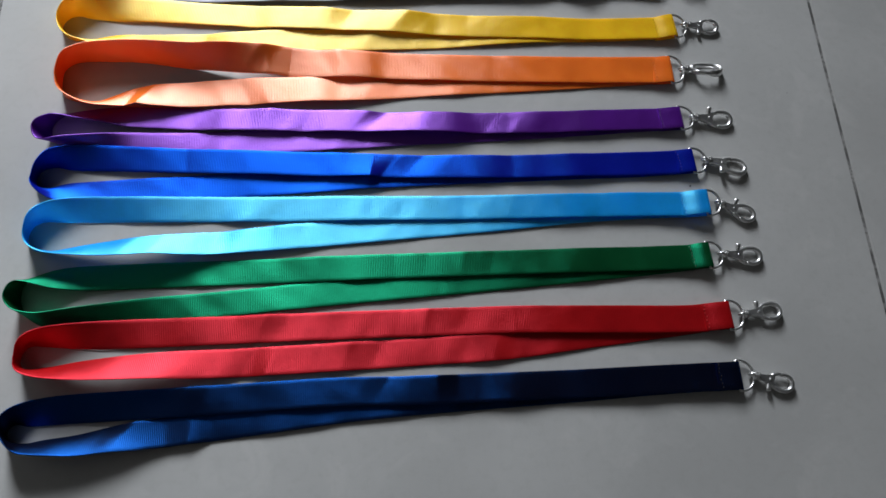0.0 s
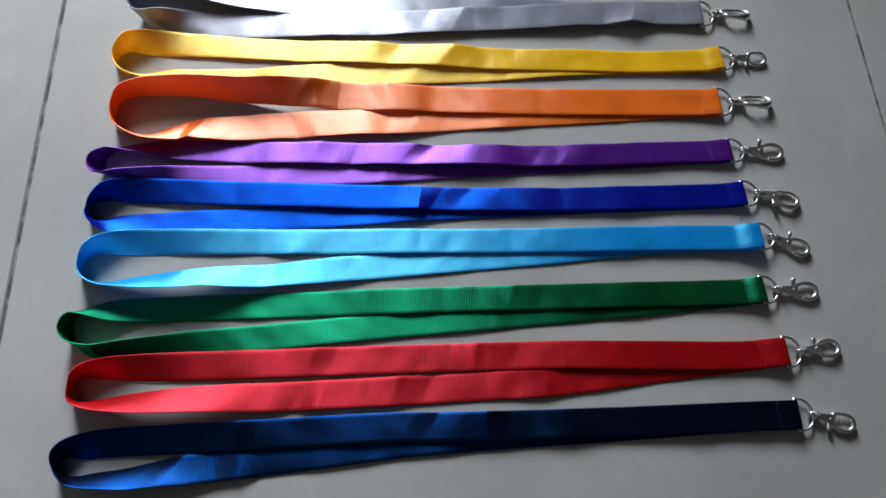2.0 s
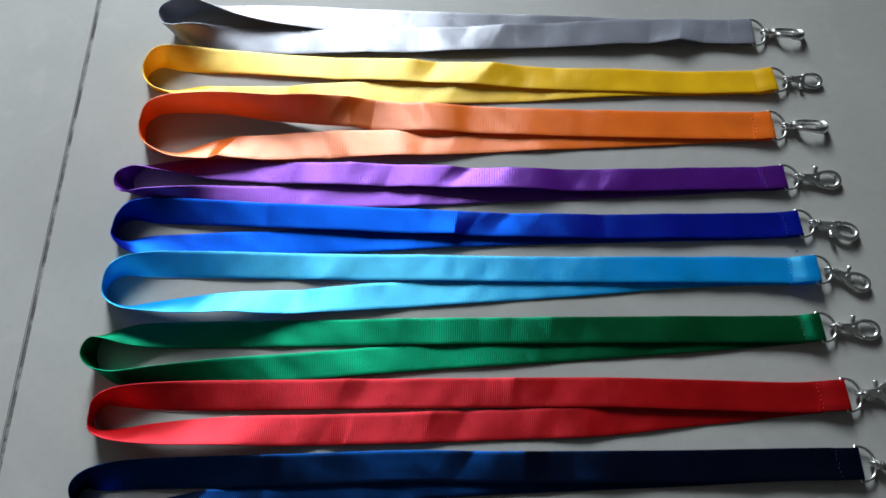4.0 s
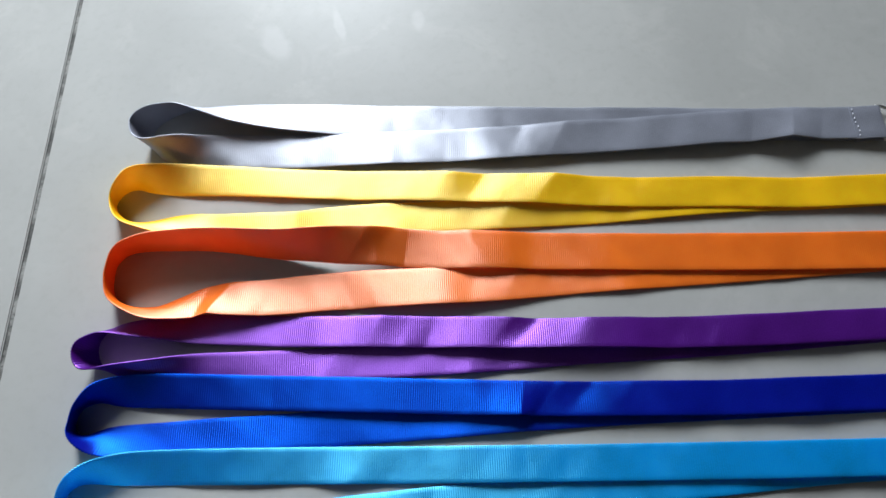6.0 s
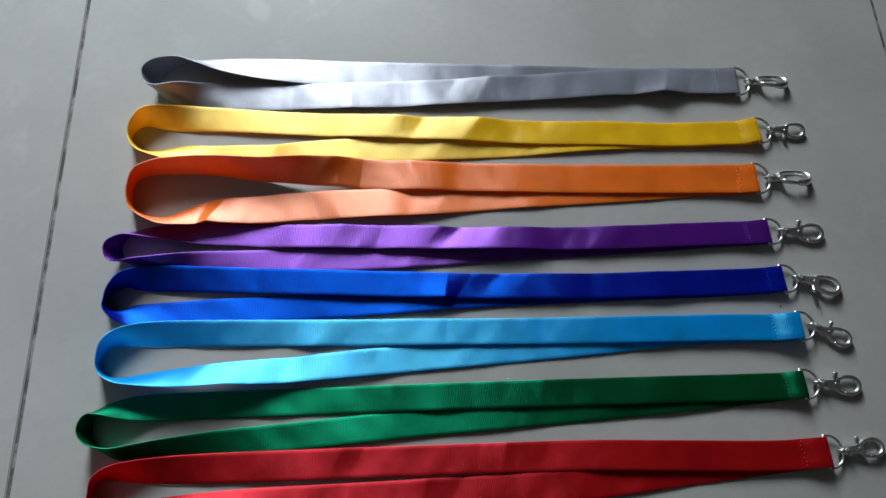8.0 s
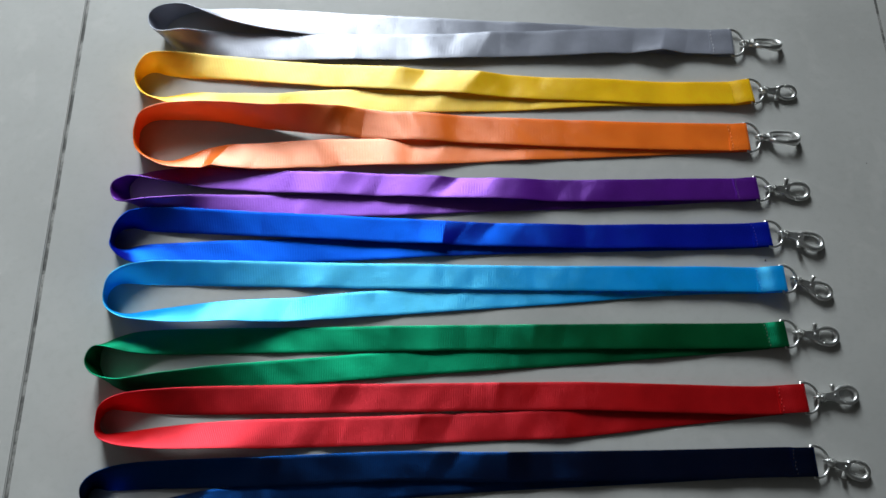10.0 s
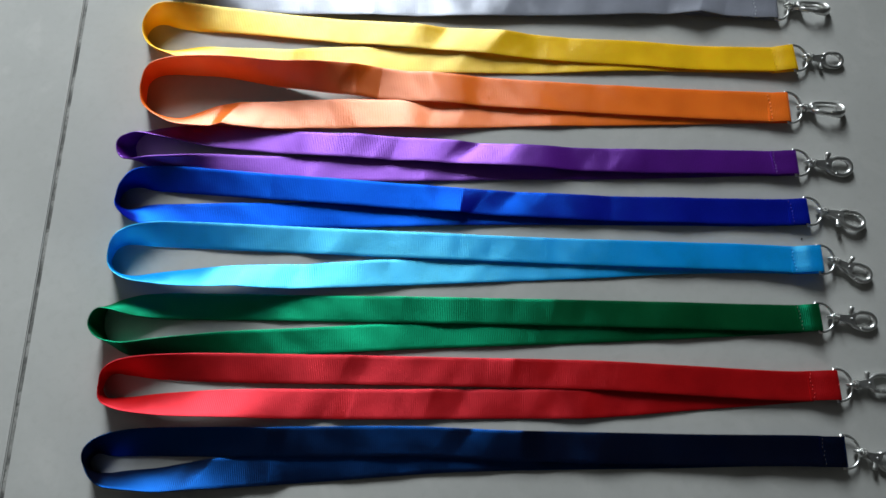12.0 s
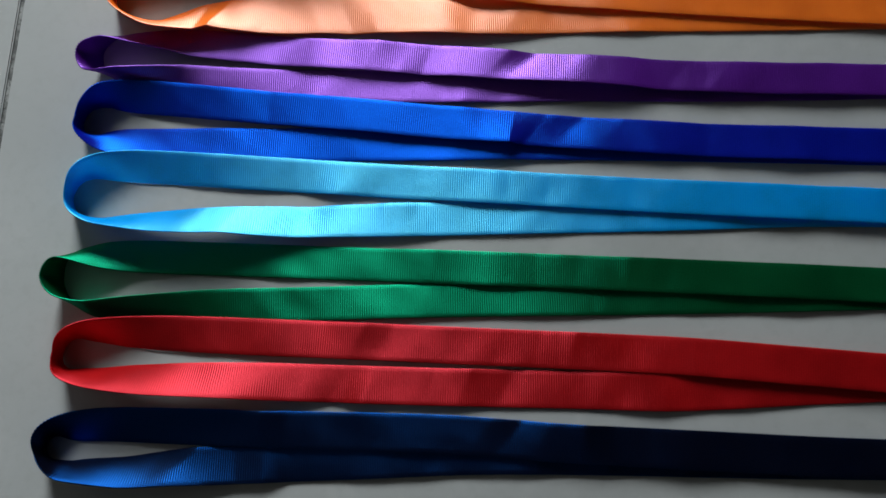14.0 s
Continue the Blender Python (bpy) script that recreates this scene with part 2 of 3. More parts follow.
# ---- room ----
X0, X1, Y0, Y1, TALL = -1.8, 3.0, -2.025, 2.345, 2.6
STEP, JOINT = 0.6, 0.0025
TILE_X, TILE_Y = 0.0, -0.225
bed = part("floor", block(X0, X1, Y0, Y1, -0.03, -0.0013), GROUT)
tagged(bed, "grey-beige polished ceramic floor tiles with dark gritty joints", "floor", kind="structure")

wx0, wx1 = SUN_SIDE[0] - WINDOW_W / 2, SUN_SIDE[0] + WINDOW_W / 2
wz0, wz1 = SUN_SIDE[2] - WINDOW_H / 2, SUN_SIDE[2] + WINDOW_H / 2
wy0, wy1 = SUN_SIDE[1], SUN_SIDE[1] + 0.17


# unseen enclosure, added to shape the ambient light around the straps
def wall(name, *boxes):
    bm = bmesh.new()
    for b in boxes:
        one = block(*b)
        me = bpy.data.meshes.new("piece")
        one.to_mesh(me)
        one.free()
        bm.from_mesh(me)
        bpy.data.meshes.remove(me)
    return tagged(part(name, bm, WALL), "plain dark taupe wall out of view, added to dim the fill light", "wall", kind="structure")


wall("wall_north", (X0, wx0, wy0, wy1, 0, TALL), (wx1, X1, wy0, wy1, 0, TALL), (wx0, wx1, wy0, wy1, 0, wz0), (wx0, wx1, wy0, wy1, wz1, TALL))
wall("wall_south", (X0, X1, Y0 - 0.15, Y0, 0, TALL))
wall("wall_west", (X0 - 0.15, X0, Y0, wy1, 0, TALL))
wall("wall_east", (X1, X1 + 0.15, Y0, wy1, 0, TALL))
tagged(part("ceiling", block(X0 - 0.15, X1 + 0.15, Y0 - 0.15, wy1, TALL, TALL + 0.12), CEILING), "plain dark grey ceiling out of view, added to dim the fill light", "ceiling", kind="structure")
window = tagged(new("window_1"), "small square window with a white painted frame", "window", kind="structure")
for b in ((wx0, wx0 + 0.05, wz0, wz1), (wx1 - 0.05, wx1, wz0, wz1), (wx0 + 0.05, wx1 - 0.05, wz0, wz0 + 0.05), (wx0 + 0.05, wx1 - 0.05, wz1 - 0.05, wz1)):
    part("frame_bar", block(b[0], b[1], wy0 + 0.06, wy0 + 0.11, b[2], b[3], 0.004), FRAME, window)

# ---- lanyards ----
# Each strap as it lies: millimetres along and across the floor and the lean of the strap
# (180 or 0: flat, 90: standing on its edge), from the ring along one leg, round the loop and back.
STRAPS = {
    "silver": dict(width=20.2, over=1, rib=0.06, colour=(0.24, 0.25, 0.30), shine=(0.74, 0.76, 0.85), satiny=0.23, run=[
        (460.6, 174.0, 0), (348.7, 180.1, 0), (268.8, 184.8, 0), (189.3, 189.3, 0), (149.8, 192.1, 10), (110.4, 195.2, 31), (93.7, 197.3, 50), (81.9, 198.2, 66),
        (70.1, 195.4, 79), (62.1, 190.9, 90), (58.5, 184.1, 102), (60.7, 176.6, 104), (71.0, 170.0, 80), (88.6, 169.0, 36), (110.3, 171.1, 8), (149.7, 170.2, 0),
        (228.9, 169.9, 0), (348.7, 172.4, 0), (428.3, 174.5, 0), (460.6, 174.0, 0)],
        creases=[(1, 429, 22, 18, 2.2, 0.3), (1, 296, 25, 25, 0.8, 0.6), (1, 201, 15, 30, 0.5, 0)]),
    "yellow": dict(width=17.4, over=0, colour=(0.92, 0.55, 0.006), shine=(1.0, 0.84, 0.36), satiny=0.25, run=[
        (466.7, 131.4, 180), (426.3, 131.7, 180), (384.9, 133.9, 180), (344.7, 135.3, 180), (264.7, 140.7, 180), (184.1, 146.6, 180), (143.6, 149.7, 180), (103.2, 152.8, 172),
        (78.6, 153.4, 150), (60.9, 153.2, 118), (52.1, 148.4, 86), (48.3, 140.6, 76), (51.6, 132.5, 89), (58.9, 126.6, 111), (67.7, 125.2, 124), (86.4, 124.5, 156),
        (107.0, 122.9, 177), (143.5, 122.8, 178), (185.1, 125.5, 180), (304.6, 127.1, 180), (384.9, 130.6, 180), (466.7, 131.3, 180)],
        creases=[(0, 248, 20, 22, -0.9, 0.5), (0, 286, 16, 16, 0.8, 0.7), (1, 147, 14, 20, -0.7, 0.2), (1, 264, 18, 25, 0.5, 0.4)]),
    "orange": dict(width=20.0, over=0, colour=(0.96, 0.188, 0.014), shine=(1.0, 0.56, 0.44), satiny=0.23, run=[
        (462.6, 96.0, 180), (383.8, 98.3, 180), (303.5, 101.7, 180), (224.8, 105.5, 178), (192.0, 108.3, 162), (168.0, 108.7, 136), (149.0, 109.2, 122), (129.0, 111.0, 116),
        (113.0, 112.9, 110), (96.0, 113.9, 104), (78.0, 113.6, 98), (61.1, 110.6, 84), (54.3, 102.8, 74), (53.9, 94.1, 77), (55.3, 87.2, 80), (60.5, 80.7, 96), (69.5, 76.7, 110), (79.0, 75.0, 123),
        (91.1, 77.0, 138), (108.3, 81.0, 158), (129.6, 81.7, 168), (148.4, 82.9, 178), (187.0, 85.2, 180), (225.7, 85.2, 172), (303.5, 89.4, 180), (383.8, 92.3, 180), (462.6, 95.4, 180)],
        creases=[(0, 182, 14, 12, 0.7, 0.8), (0, 209, 16, 34, -1.3, 0.05), (0, 246, 12, 25, 0.8, -0.6), (1, 111, 9, 26, 1.6, 0.5), (1, 177, 16, 14, -0.9, -0.3), (1, 264, 20, 20, 0.6, 0.4)]),
    "purple": dict(width=15.7, over=0, colour=(0.085, 0.007, 0.22), shine=(0.47, 0.20, 0.88), satiny=0.34, run=[
        (458.6, 56.4, 0), (379.7, 55.4, 0), (303.5, 56.7, 6), (226.6, 60.1, 2), (150.2, 63.5, 0), (103.9, 66.6, 10), (80.3, 67.6, 36), (63.9, 67.5, 56),
        (56.0, 66.2, 70), (49.7, 61.8, 86), (46.7, 55.6, 112), (49.4, 48.9, 112), (62.4, 45.3, 81), (78.3, 44.2, 56), (112.7, 45.6, 12), (150.2, 46.1, 0),
        (226.6, 47.0, 0), (303.4, 50.0, 0), (379.7, 52.2, 0), (458.6, 55.9, 0)],
        creases=[(0, 192, 18, 16, 0.8, 0.4), (0, 221, 12, 14, -0.7, 0.3), (0, 268, 12, 26, -1.0, 0.9), (0, 367, 20, 20, 0.6, 0.7), (1, 169, 16, 16, 0.6, 0.8), (1, 241, 14, 20, 0.6, 0.2)]),
    "blue": dict(width=16.3, over=0, lifts=[(0, 135, 105, 1.6)], colour=(0.001, 0.006, 0.32), shine=(0.008, 0.17, 0.95), satiny=0.34, run=[
        (455.4, 22.5, 180), (378.6, 22.5, 180), (302.3, 24.2, 180), (264.4, 25.5, 180), (189.8, 29.6, 177), (150.0, 31.9, 173), (114.7, 33.8, 167), (76.2, 35.5, 153), (60.5, 34.7, 124),
        (52.2, 30.9, 90), (47.4, 25.8, 74), (46.4, 20.3, 72), (48.1, 15.8, 84), (52.8, 13.2, 112), (61.9, 11.7, 148), (80.1, 11.7, 170), (116.5, 13.1, 177),
        (189.7, 15.0, 180), (302.3, 19.6, 180), (378.6, 21.0, 180), (455.4, 22.1, 180)],
        creases=[(0, 265, 30, 11, 1.3, 0.1, 0.6), (0, 292, 14, 20, -0.6, 0.9), (1, 149, 16, 20, 0.4, 0.5), (1, 264, 16, 14, 0.7, 0.3)]),
    "sky": dict(width=16.2, over=0, lifts=[(1, 110, 62, 5.0)], colour=(0.004, 0.33, 0.78), shine=(0.20, 0.82, 1.0), satiny=0.32, run=[
        (452.3, -8.0, 180), (374.5, -6.9, 180), (298.3, -5.6, 180), (228.4, -4.2, 176), (154.1, -2.3, 170), (81.0, -1.1, 156), (63.3, -2.4, 132), (53.2, -5.8, 102),
        (48.1, -11.1, 80), (46.5, -18.0, 73), (48.2, -23.6, 77), (54.2, -28.0, 94), (65.2, -30.3, 112), (86.3, -30.2, 130), (121.3, -28.5, 149), (156.9, -26.6, 163),
        (191.6, -24.3, 176), (265.2, -19.5, 180), (338.3, -15.0, 180), (413.9, -10.0, 180), (452.3, -8.8, 180)],
        creases=[(0, 185, 18, 18, 0.5, 0.7), (0, 118, 20, 20, 0.3, 0.5), (1, 129, 12, 14, 0.5, 0.4), (1, 162, 14, 16, -0.5, 0.6), (1, 202, 15, 15, 0.4, 0.5)]),
    "green": dict(width=15.8, over=0, colour=(0.001, 0.075, 0.020), shine=(0.012, 0.38, 0.19), satiny=0.42, run=[
        (448.2, -45.7, 0), (337.2, -45.3, 0), (229.3, -45.6, 0), (123.3, -46.0, 0), (87.7, -46.4, 8), (68.1, -46.8, 30), (56.3, -47.0, 58), (49.0, -48.3, 76),
        (45.0, -52.6, 90), (44.1, -59.0, 98), (47.3, -65.9, 93), (54.6, -71.1, 81), (65.9, -73.8, 66), (90.6, -72.5, 38), (123.1, -69.4, 14), (159.8, -66.9, 2),
        (229.3, -62.0, 0), (337.2, -55.6, 0), (448.2, -48.1, 0)],
        creases=[(0, 228, 30, 24, 0.6, 0.2), (0, 322, 24, 20, 0.5, 0.2), (1, 228, 25, 25, 0.4, 0.2), (0, 395, 30, 20, 0.4, 0.5)]),
    "red": dict(width=16.8, over=0, lifts=[(1, 110, 70, 6.0)], colour=(0.40, 0.004, 0.006), shine=(0.88, 0.07, 0.10), satiny=0.29, run=[
        (468.4, -86.9, 180), (401.6, -84.8, 180), (336.2, -82.7, 180), (229.1, -82.9, 180), (125.1, -83.3, 170), (91.6, -83.7, 150), (71.9, -84.0, 130), (61.3, -85.4, 112),
        (54.8, -89.0, 86), (52.6, -95.7, 74), (54.2, -100.9, 78), (58.9, -104.0, 100), (74.2, -105.8, 122), (94.4, -105.5, 140), (128.0, -104.3, 158), (161.2, -103.8, 174),
        (229.2, -102.6, 180), (300.1, -100.7, 180), (336.1, -99.8, 180), (401.6, -93.9, 180), (468.4, -87.5, 180)],
        creases=[(0, 194, 18, 14, 0.8, 0.5), (0, 296, 16, 26, 0.6, 0.3), (1, 187, 14, 14, -0.6, 0.5), (1, 201, 10, 14, 0.7, 0.3), (1, 246, 16, 20, 0.8, 0.4), (1, 341, 20, 20, 0.5, 0.3)]),
    "navy": dict(width=16.6, over=0, gloss=0.385, colour=(0.0003, 0.0008, 0.007), shine=(0.006, 0.085, 0.37), satiny=0.40, run=[
        (474.4, -124.1, 180), (385.4, -124.8, 180), (300.0, -124.8, 180), (241.0, -123.7, 180), (161.5, -125.5, 176), (107.2, -126.5, 168), (80.6, -127.2, 160), (66.8, -128.5, 150),
        (57.4, -130.5, 129), (52.4, -133.4, 99), (50.3, -138.3, 76), (51.9, -142.6, 73), (57.0, -145.7, 90), (65.0, -148.3, 111), (86.5, -148.2, 130), (112.1, -145.4, 149),
        (135.8, -143.2, 168), (188.3, -138.6, 180), (265.0, -131.9, 180), (385.3, -127.2, 180), (474.4, -124.1, 180)],
        creases=[(0, 302, 30, 12, 0.9, 0.1), (0, 152, 14, 12, 0.8, 0.1), (0, 268, 14, 14, -0.5, 0.7), (1, 155, 14, 12, 0.8, 0.1), (1, 116, 12, 14, 0.6, 0.8), (1, 314, 16, 12, 0.6, 0)]),
}


def gliding(knots, values, at):
    """A smooth line through values that does not overshoot."""
    h = np.diff(knots)
    d = np.diff(values) / h
    m = np.zeros(len(values))
    for i in range(1, len(values) - 1):
        if d[i - 1] * d[i] > 0:
            a, b = 2 * h[i] + h[i - 1], h[i] + 2 * h[i - 1]
            m[i] = (a + b) / (a / d[i - 1] + b / d[i])
    m[0], m[-1] = d[0], d[-1]
    i = np.clip(np.searchsorted(knots, at) - 1, 0, len(h) - 1)
    s = (at - knots[i]) / h[i]
    return ((1 + 2 * s) * (1 - s) ** 2 * values[i] + s * (1 - s) ** 2 * h[i] * m[i]
            + s * s * (3 - 2 * s) * values[i + 1] + s * s * (s - 1) * h[i] * m[i + 1])


def soften(values, reach):
    k = np.exp(-np.linspace(-2, 2, 2 * reach + 1) ** 2)
    return np.convolve(np.pad(values, reach, mode="edge"), k / k.sum(), mode="valid")


THICK = 0.0007
CLEAR = 0.0001


def strap(run, width, over, creases, lifts, seed, end):
    """The middle line, the vector across and the crown of one strap."""
    r = np.array(run, float)
    r[:, :2] /= 1000
    tail = np.array([[end[0], end[1], r[0, 2]]])
    r = np.vstack([tail, r, [[end[0], end[1], r[-1, 2]]]])
    knots = np.r_[0, np.cumsum(np.hypot(*np.diff(r[:, :2], axis=0).T))]
    n = int(knots[-1] / (RIB / 2))
    at = np.linspace(0, knots[-1], n)
    x, y, lean = (gliding(knots, r[:, c], at) for c in range(3))
    loose = np.clip((x - x.min() - 0.06) / 0.05, 0, 1)  # the legs run smoother than the tight loop
    x, y, lean = (soften(v, 9) * (1 - loose) + soften(v, 30) * loose for v in (x, y, lean))
    turn = int(np.argmin(x))
    side = np.arange(n) > turn  # which leg
    wobble = np.array([noise.noise((u * 14, seed * 7.3, 1.7)) + 0.5 * noise.noise((u * 33, seed * 3.1, 5.2)) for u in at])
    raised = np.array([noise.noise((u * 11, seed * 5.7, 9.4)) + 0.28 * noise.noise((u * 42, seed * 2.9, 3.3)) for u in at])
    lean = np.radians(lean + 4.5 * wobble)
    w = width / 1000
    z = CLEAR + THICK / 2 * np.abs(np.cos(lean)) + np.abs(np.sin(lean)) * w / 2 + 0.0022 * np.clip(raised, 0, 1) * np.cos(lean) ** 8
    # the leg on top climbs over the other one
    other = np.empty(n)
    a, b = np.where(~side)[0], np.where(side)[0]
    other[a] = np.interp(x[a], x[b], y[b])
    other[b] = np.interp(x[b], x[a][::-1], y[a][::-1])
    near = np.clip((w * 1.14 - np.abs(y - other)) / (w * 0.2), 0, 1) * (x > r[:, 0].min() + 0.03)
    z -= np.where(side != bool(over), soften(near, 12), 0.0) * 0.0022 * np.clip(raised, 0, 1) * np.cos(lean) ** 8
    z += np.where(side == bool(over), near * (THICK + 0.0008), 0.0)
    z += np.where(side == bool(over), np.clip(1 - np.abs(x - 0.40) / 0.09, 0, 1) * 0.0006, 0)
    z += np.clip((x - (end[0] - 0.05)) / 0.05, 0, 1) ** 2 * 0.0012
    for leg, middle, reach, tall in lifts:
        z += np.where(side == bool(leg), np.clip(1 - ((x - middle / 1000) / (reach / 1000)) ** 2, 0, 1) ** 2 * tall / 1000, 0)
    z = soften(z, 5)
    tan = np.stack([np.gradient(x), np.gradient(y)], 1)
    tan /= np.linalg.norm(tan, axis=1)[:, None]
    inward = np.stack([-tan[:, 1], tan[:, 0]], 1)
    across = np.column_stack([inward * np.cos(lean)[:, None], np.sin(lean)]) * w
    ragged = 1 + 0.075 * (np.arange(n) % 2)
    across *= ragged[:, None]

    face = np.where(np.cross(np.column_stack([tan, np.zeros(n)]), across)[:, 2] >= 0, 1.0, -1.0)

    flat = np.abs(np.cos(lean))

    def crown(s):
        h = np.zeros(n)
        for leg, x0, left, right, tall, slant, *splay in creases:
            v = across[:, 1] * s
            d = x - x0 / 1000 - slant * v
            fall = np.maximum(right / 1000 + (splay[0] * v if splay else 0), 0.002)  # splay: the falling side widens across the strap
            tent = np.clip(np.where(d < 0, 1 + d / (left / 1000), 1 - d / fall), 0, 1)
            fade = 1 - 0.75 * np.clip(0.5 + (1 if int(x0) % 2 else -1) * v / w, 0, 1)  # runs out towards one edge
            tent = (tent if abs(tall) > 1.2 else soften(tent, 5)) * fade * 1.25
            h += np.where(side == bool(leg), tent * tall * 0.0018, 0)
        # slack in the weave: shallow slanting dents that differ from strap to strap
        v = across[:, 1] * s
        lean_of_dent = 0.9 if seed % 2 else -0.7
        dents = np.array([0.65 * noise.noise((a * 26, b * 30, seed * 4.1)) + 0.35 * noise.noise((a * 64, b * 55, seed * 6.7))
                          for a, b in zip(x + lean_of_dent * v, v)])
        h += 0.0008 * np.clip(0.5 + dents, 0, 1) * flat ** 4
        return soften(h, 2) * face

    sag = np.zeros(n)
    for leg, x0, left, right, tall, *_ in creases:
        if tall < 0:
            sag = np.maximum(sag, np.where((side == bool(leg)) & (np.abs(x - x0 / 1000) < 0.06), -tall * 0.0018, 0))
    z += soften(sag, 30) * flat
    return np.column_stack([x, y, z]), across, crown


# ring end: where the seam lies and where the strap turns round the ring, the way the clasp points,
# its roll about its own length, and the side of its thumb lever
ENDS = {
    "silver": ((464.0, 173.4), (481.6, 173.2), (518.6, 171.4), -34, 1),
    "yellow": ((473.7, 131.1), (489.9, 132.8), (522.4, 131.6), 14, -1),
    "orange": ((467.8, 95.6), (482.2, 95.9), (519.7, 95.0), -34, 1),
    "purple": ((466.9, 56.0), (483.3, 56.7), (519.1, 54.1), 10, 1),
    "blue": ((474.2, 22.9), (486.9, 23.6), (522.4, 16.5), -8, -1),
    "sky": ((471.5, -9.0), (490.7, -8.4), (521.6, -19.0), 4, 1),
    "green": ((472.6, -45.8), (486.4, -44.9), (521.1, -47.1), 6, 1),
    "red": ((475.1, -86.4), (492.9, -85.6), (526.7, -83.5), -4, 1),
    "navy": ((477.5, -124.2), (492.4, -124.1), (525.0, -131.5), 8, -1),
}
WORDS = {
    "silver": ("silver-grey satin neck strap, looped, its oval hook standing on edge", "pale silver thread"),
    "yellow": ("bright yellow ribbed neck strap with nickel hook, looped on the tiles", "pale yellow thread"),
    "orange": ("creased orange satin neck strap with wide loop and tilted hook", "pale orange thread"),
    "purple": ("purple ribbed neck strap folded in a narrow loop on the tiles", "lilac thread"),
    "blue": ("royal blue ribbed neck strap with a sharp crease, on tiles", "dark blue thread"),
    "sky": ("light blue ribbed neck strap with a wide open loop on tiles", "pale blue thread"),
    "green": ("dark green ribbed neck strap with narrow loop and nickel hook", "pale green thread"),
    "red": ("red ribbed neck strap with a long open loop on the tiles", "dark red thread"),
    "navy": ("very dark navy ribbed neck strap with nickel hook on tiles", "navy thread"),
}


def d_ring(wide):
    """A wire ring with one straight side, flat in the xy plane, the straight side along y at x = 0."""
    half, r = wide / 2 + 0.0012, 0.0019
    depth = 0.0108
    pts = [(0, -half + 2 * half * k / 8, 0) for k in range(9)]
    pts += [(depth * math.sin(math.pi * k / 18) ** 0.8, half * math.cos(math.pi * k / 18), 0) for k in range(1, 18)]
    return tube(pts, 0.00085, 10, closed=True)


def plate(outline, low, high):
    """A flat piece with the given outline in the xy plane, its upper edge a little drawn in."""
    n = len(outline)
    cx, cy = sum(p[0] for p in outline) / n, sum(p[1] for p in outline) / n
    verts = []
    for z, k in ((low, 0.93), (low + 0.0004, 1.0), (high - 0.0004, 1.0), (high, 0.93)):
        verts += [(cx + (x - cx) * k, cy + (y - cy) * k, z) for x, y in outline]
    faces = [(r * n + i, r * n + (i + 1) % n, (r + 1) * n + (i + 1) % n, (r + 1) * n + i) for r in range(3) for i in range(n)]
    return verts, faces + [tuple(range(n - 1, -1, -1)), tuple(3 * n + i for i in range(n))]


def hook_body(long_eye):
    """A lobster hook along +x from its collar at 0: a flat wedge that opens into a drop-shaped or long oval eye."""
    near = 0.5 if long_eye else 1.0
    neck = plate([(x * near, y) for x, y in ((0.0, -0.0020), (0.003, -0.0024), (0.0075, -0.0034), (0.0112, -0.0044), (0.0122, -0.0024), (0.0118, 0.0010),
                                             (0.0128, 0.0044), (0.0090, 0.0036), (0.0050, 0.0028), (0.002, 0.0024), (0.0, 0.0020))], -0.0015, 0.0017)
    if long_eye:
        eye = [(0.0036, 0.0026, 0), (0.0075, 0.0050, 0), (0.0120, 0.0061, 0), (0.0160, 0.0062, 0)]
    else:
        eye = [(0.0095, 0.0031, 0), (0.0125, 0.0047, 0), (0.0155, 0.0058, 0)]
    for k in range(19):
        a = radians(82 - 200 * k / 18)
        eye.append((0.0192 + 0.0070 * math.cos(a), 0.0001 + 0.0060 * math.sin(a), 0.0))
    n = len(eye)
    rim = tube(eye, [(0.0013 if long_eye else 0.0015) + 0.0004 * math.sin(math.pi * k / (n - 1)) for k in range(n)], 12, flat=1.9 if long_eye else 1.15)
    return joined(neck, rim)


def hook_gate(long_eye):
    """The sprung bar that shuts the eye, with its thumb lever."""
    if long_eye:
        line, reach, back_x = [(0.0036, -0.0022, 0), (0.0080, -0.0048, 0), (0.0125, -0.0060, 0), (0.0172, -0.0061, 0)], 0.35, -0.0040
    else:
        line, reach, back_x = [(0.0085, -0.0022, 0), (0.0112, -0.0042, 0), (0.0140, -0.0054, 0), (0.0172, -0.0060, 0)], 1.0, 0.0
    bar = tube(line, [0.0016, 0.0016, 0.0014, 0.0012], 10, flat=1.1)
    lever = tube([(0.0080 + back_x, 0.0010, 0.0), (0.0082 + back_x, 0.0042 * reach, 0.0006), (0.0084 + back_x, 0.0066 * reach, 0.0012), (0.0085 + back_x, 0.0082 * reach, 0.0014), (0.0085 + back_x, 0.0087 * reach, 0.0014)],
                 [0.0013, 0.0015, 0.0018, 0.0020, 0.0012], 12, flat=0.75)
    return joined(bar, lever)


def pivot(x):
    return tube([(x, 0.0002, -0.0020), (x, 0.0002, 0.0020), (x, 0.0002, 0.0022)], [0.0011, 0.0011, 0.0007], 12, up=(1, 0, 0))


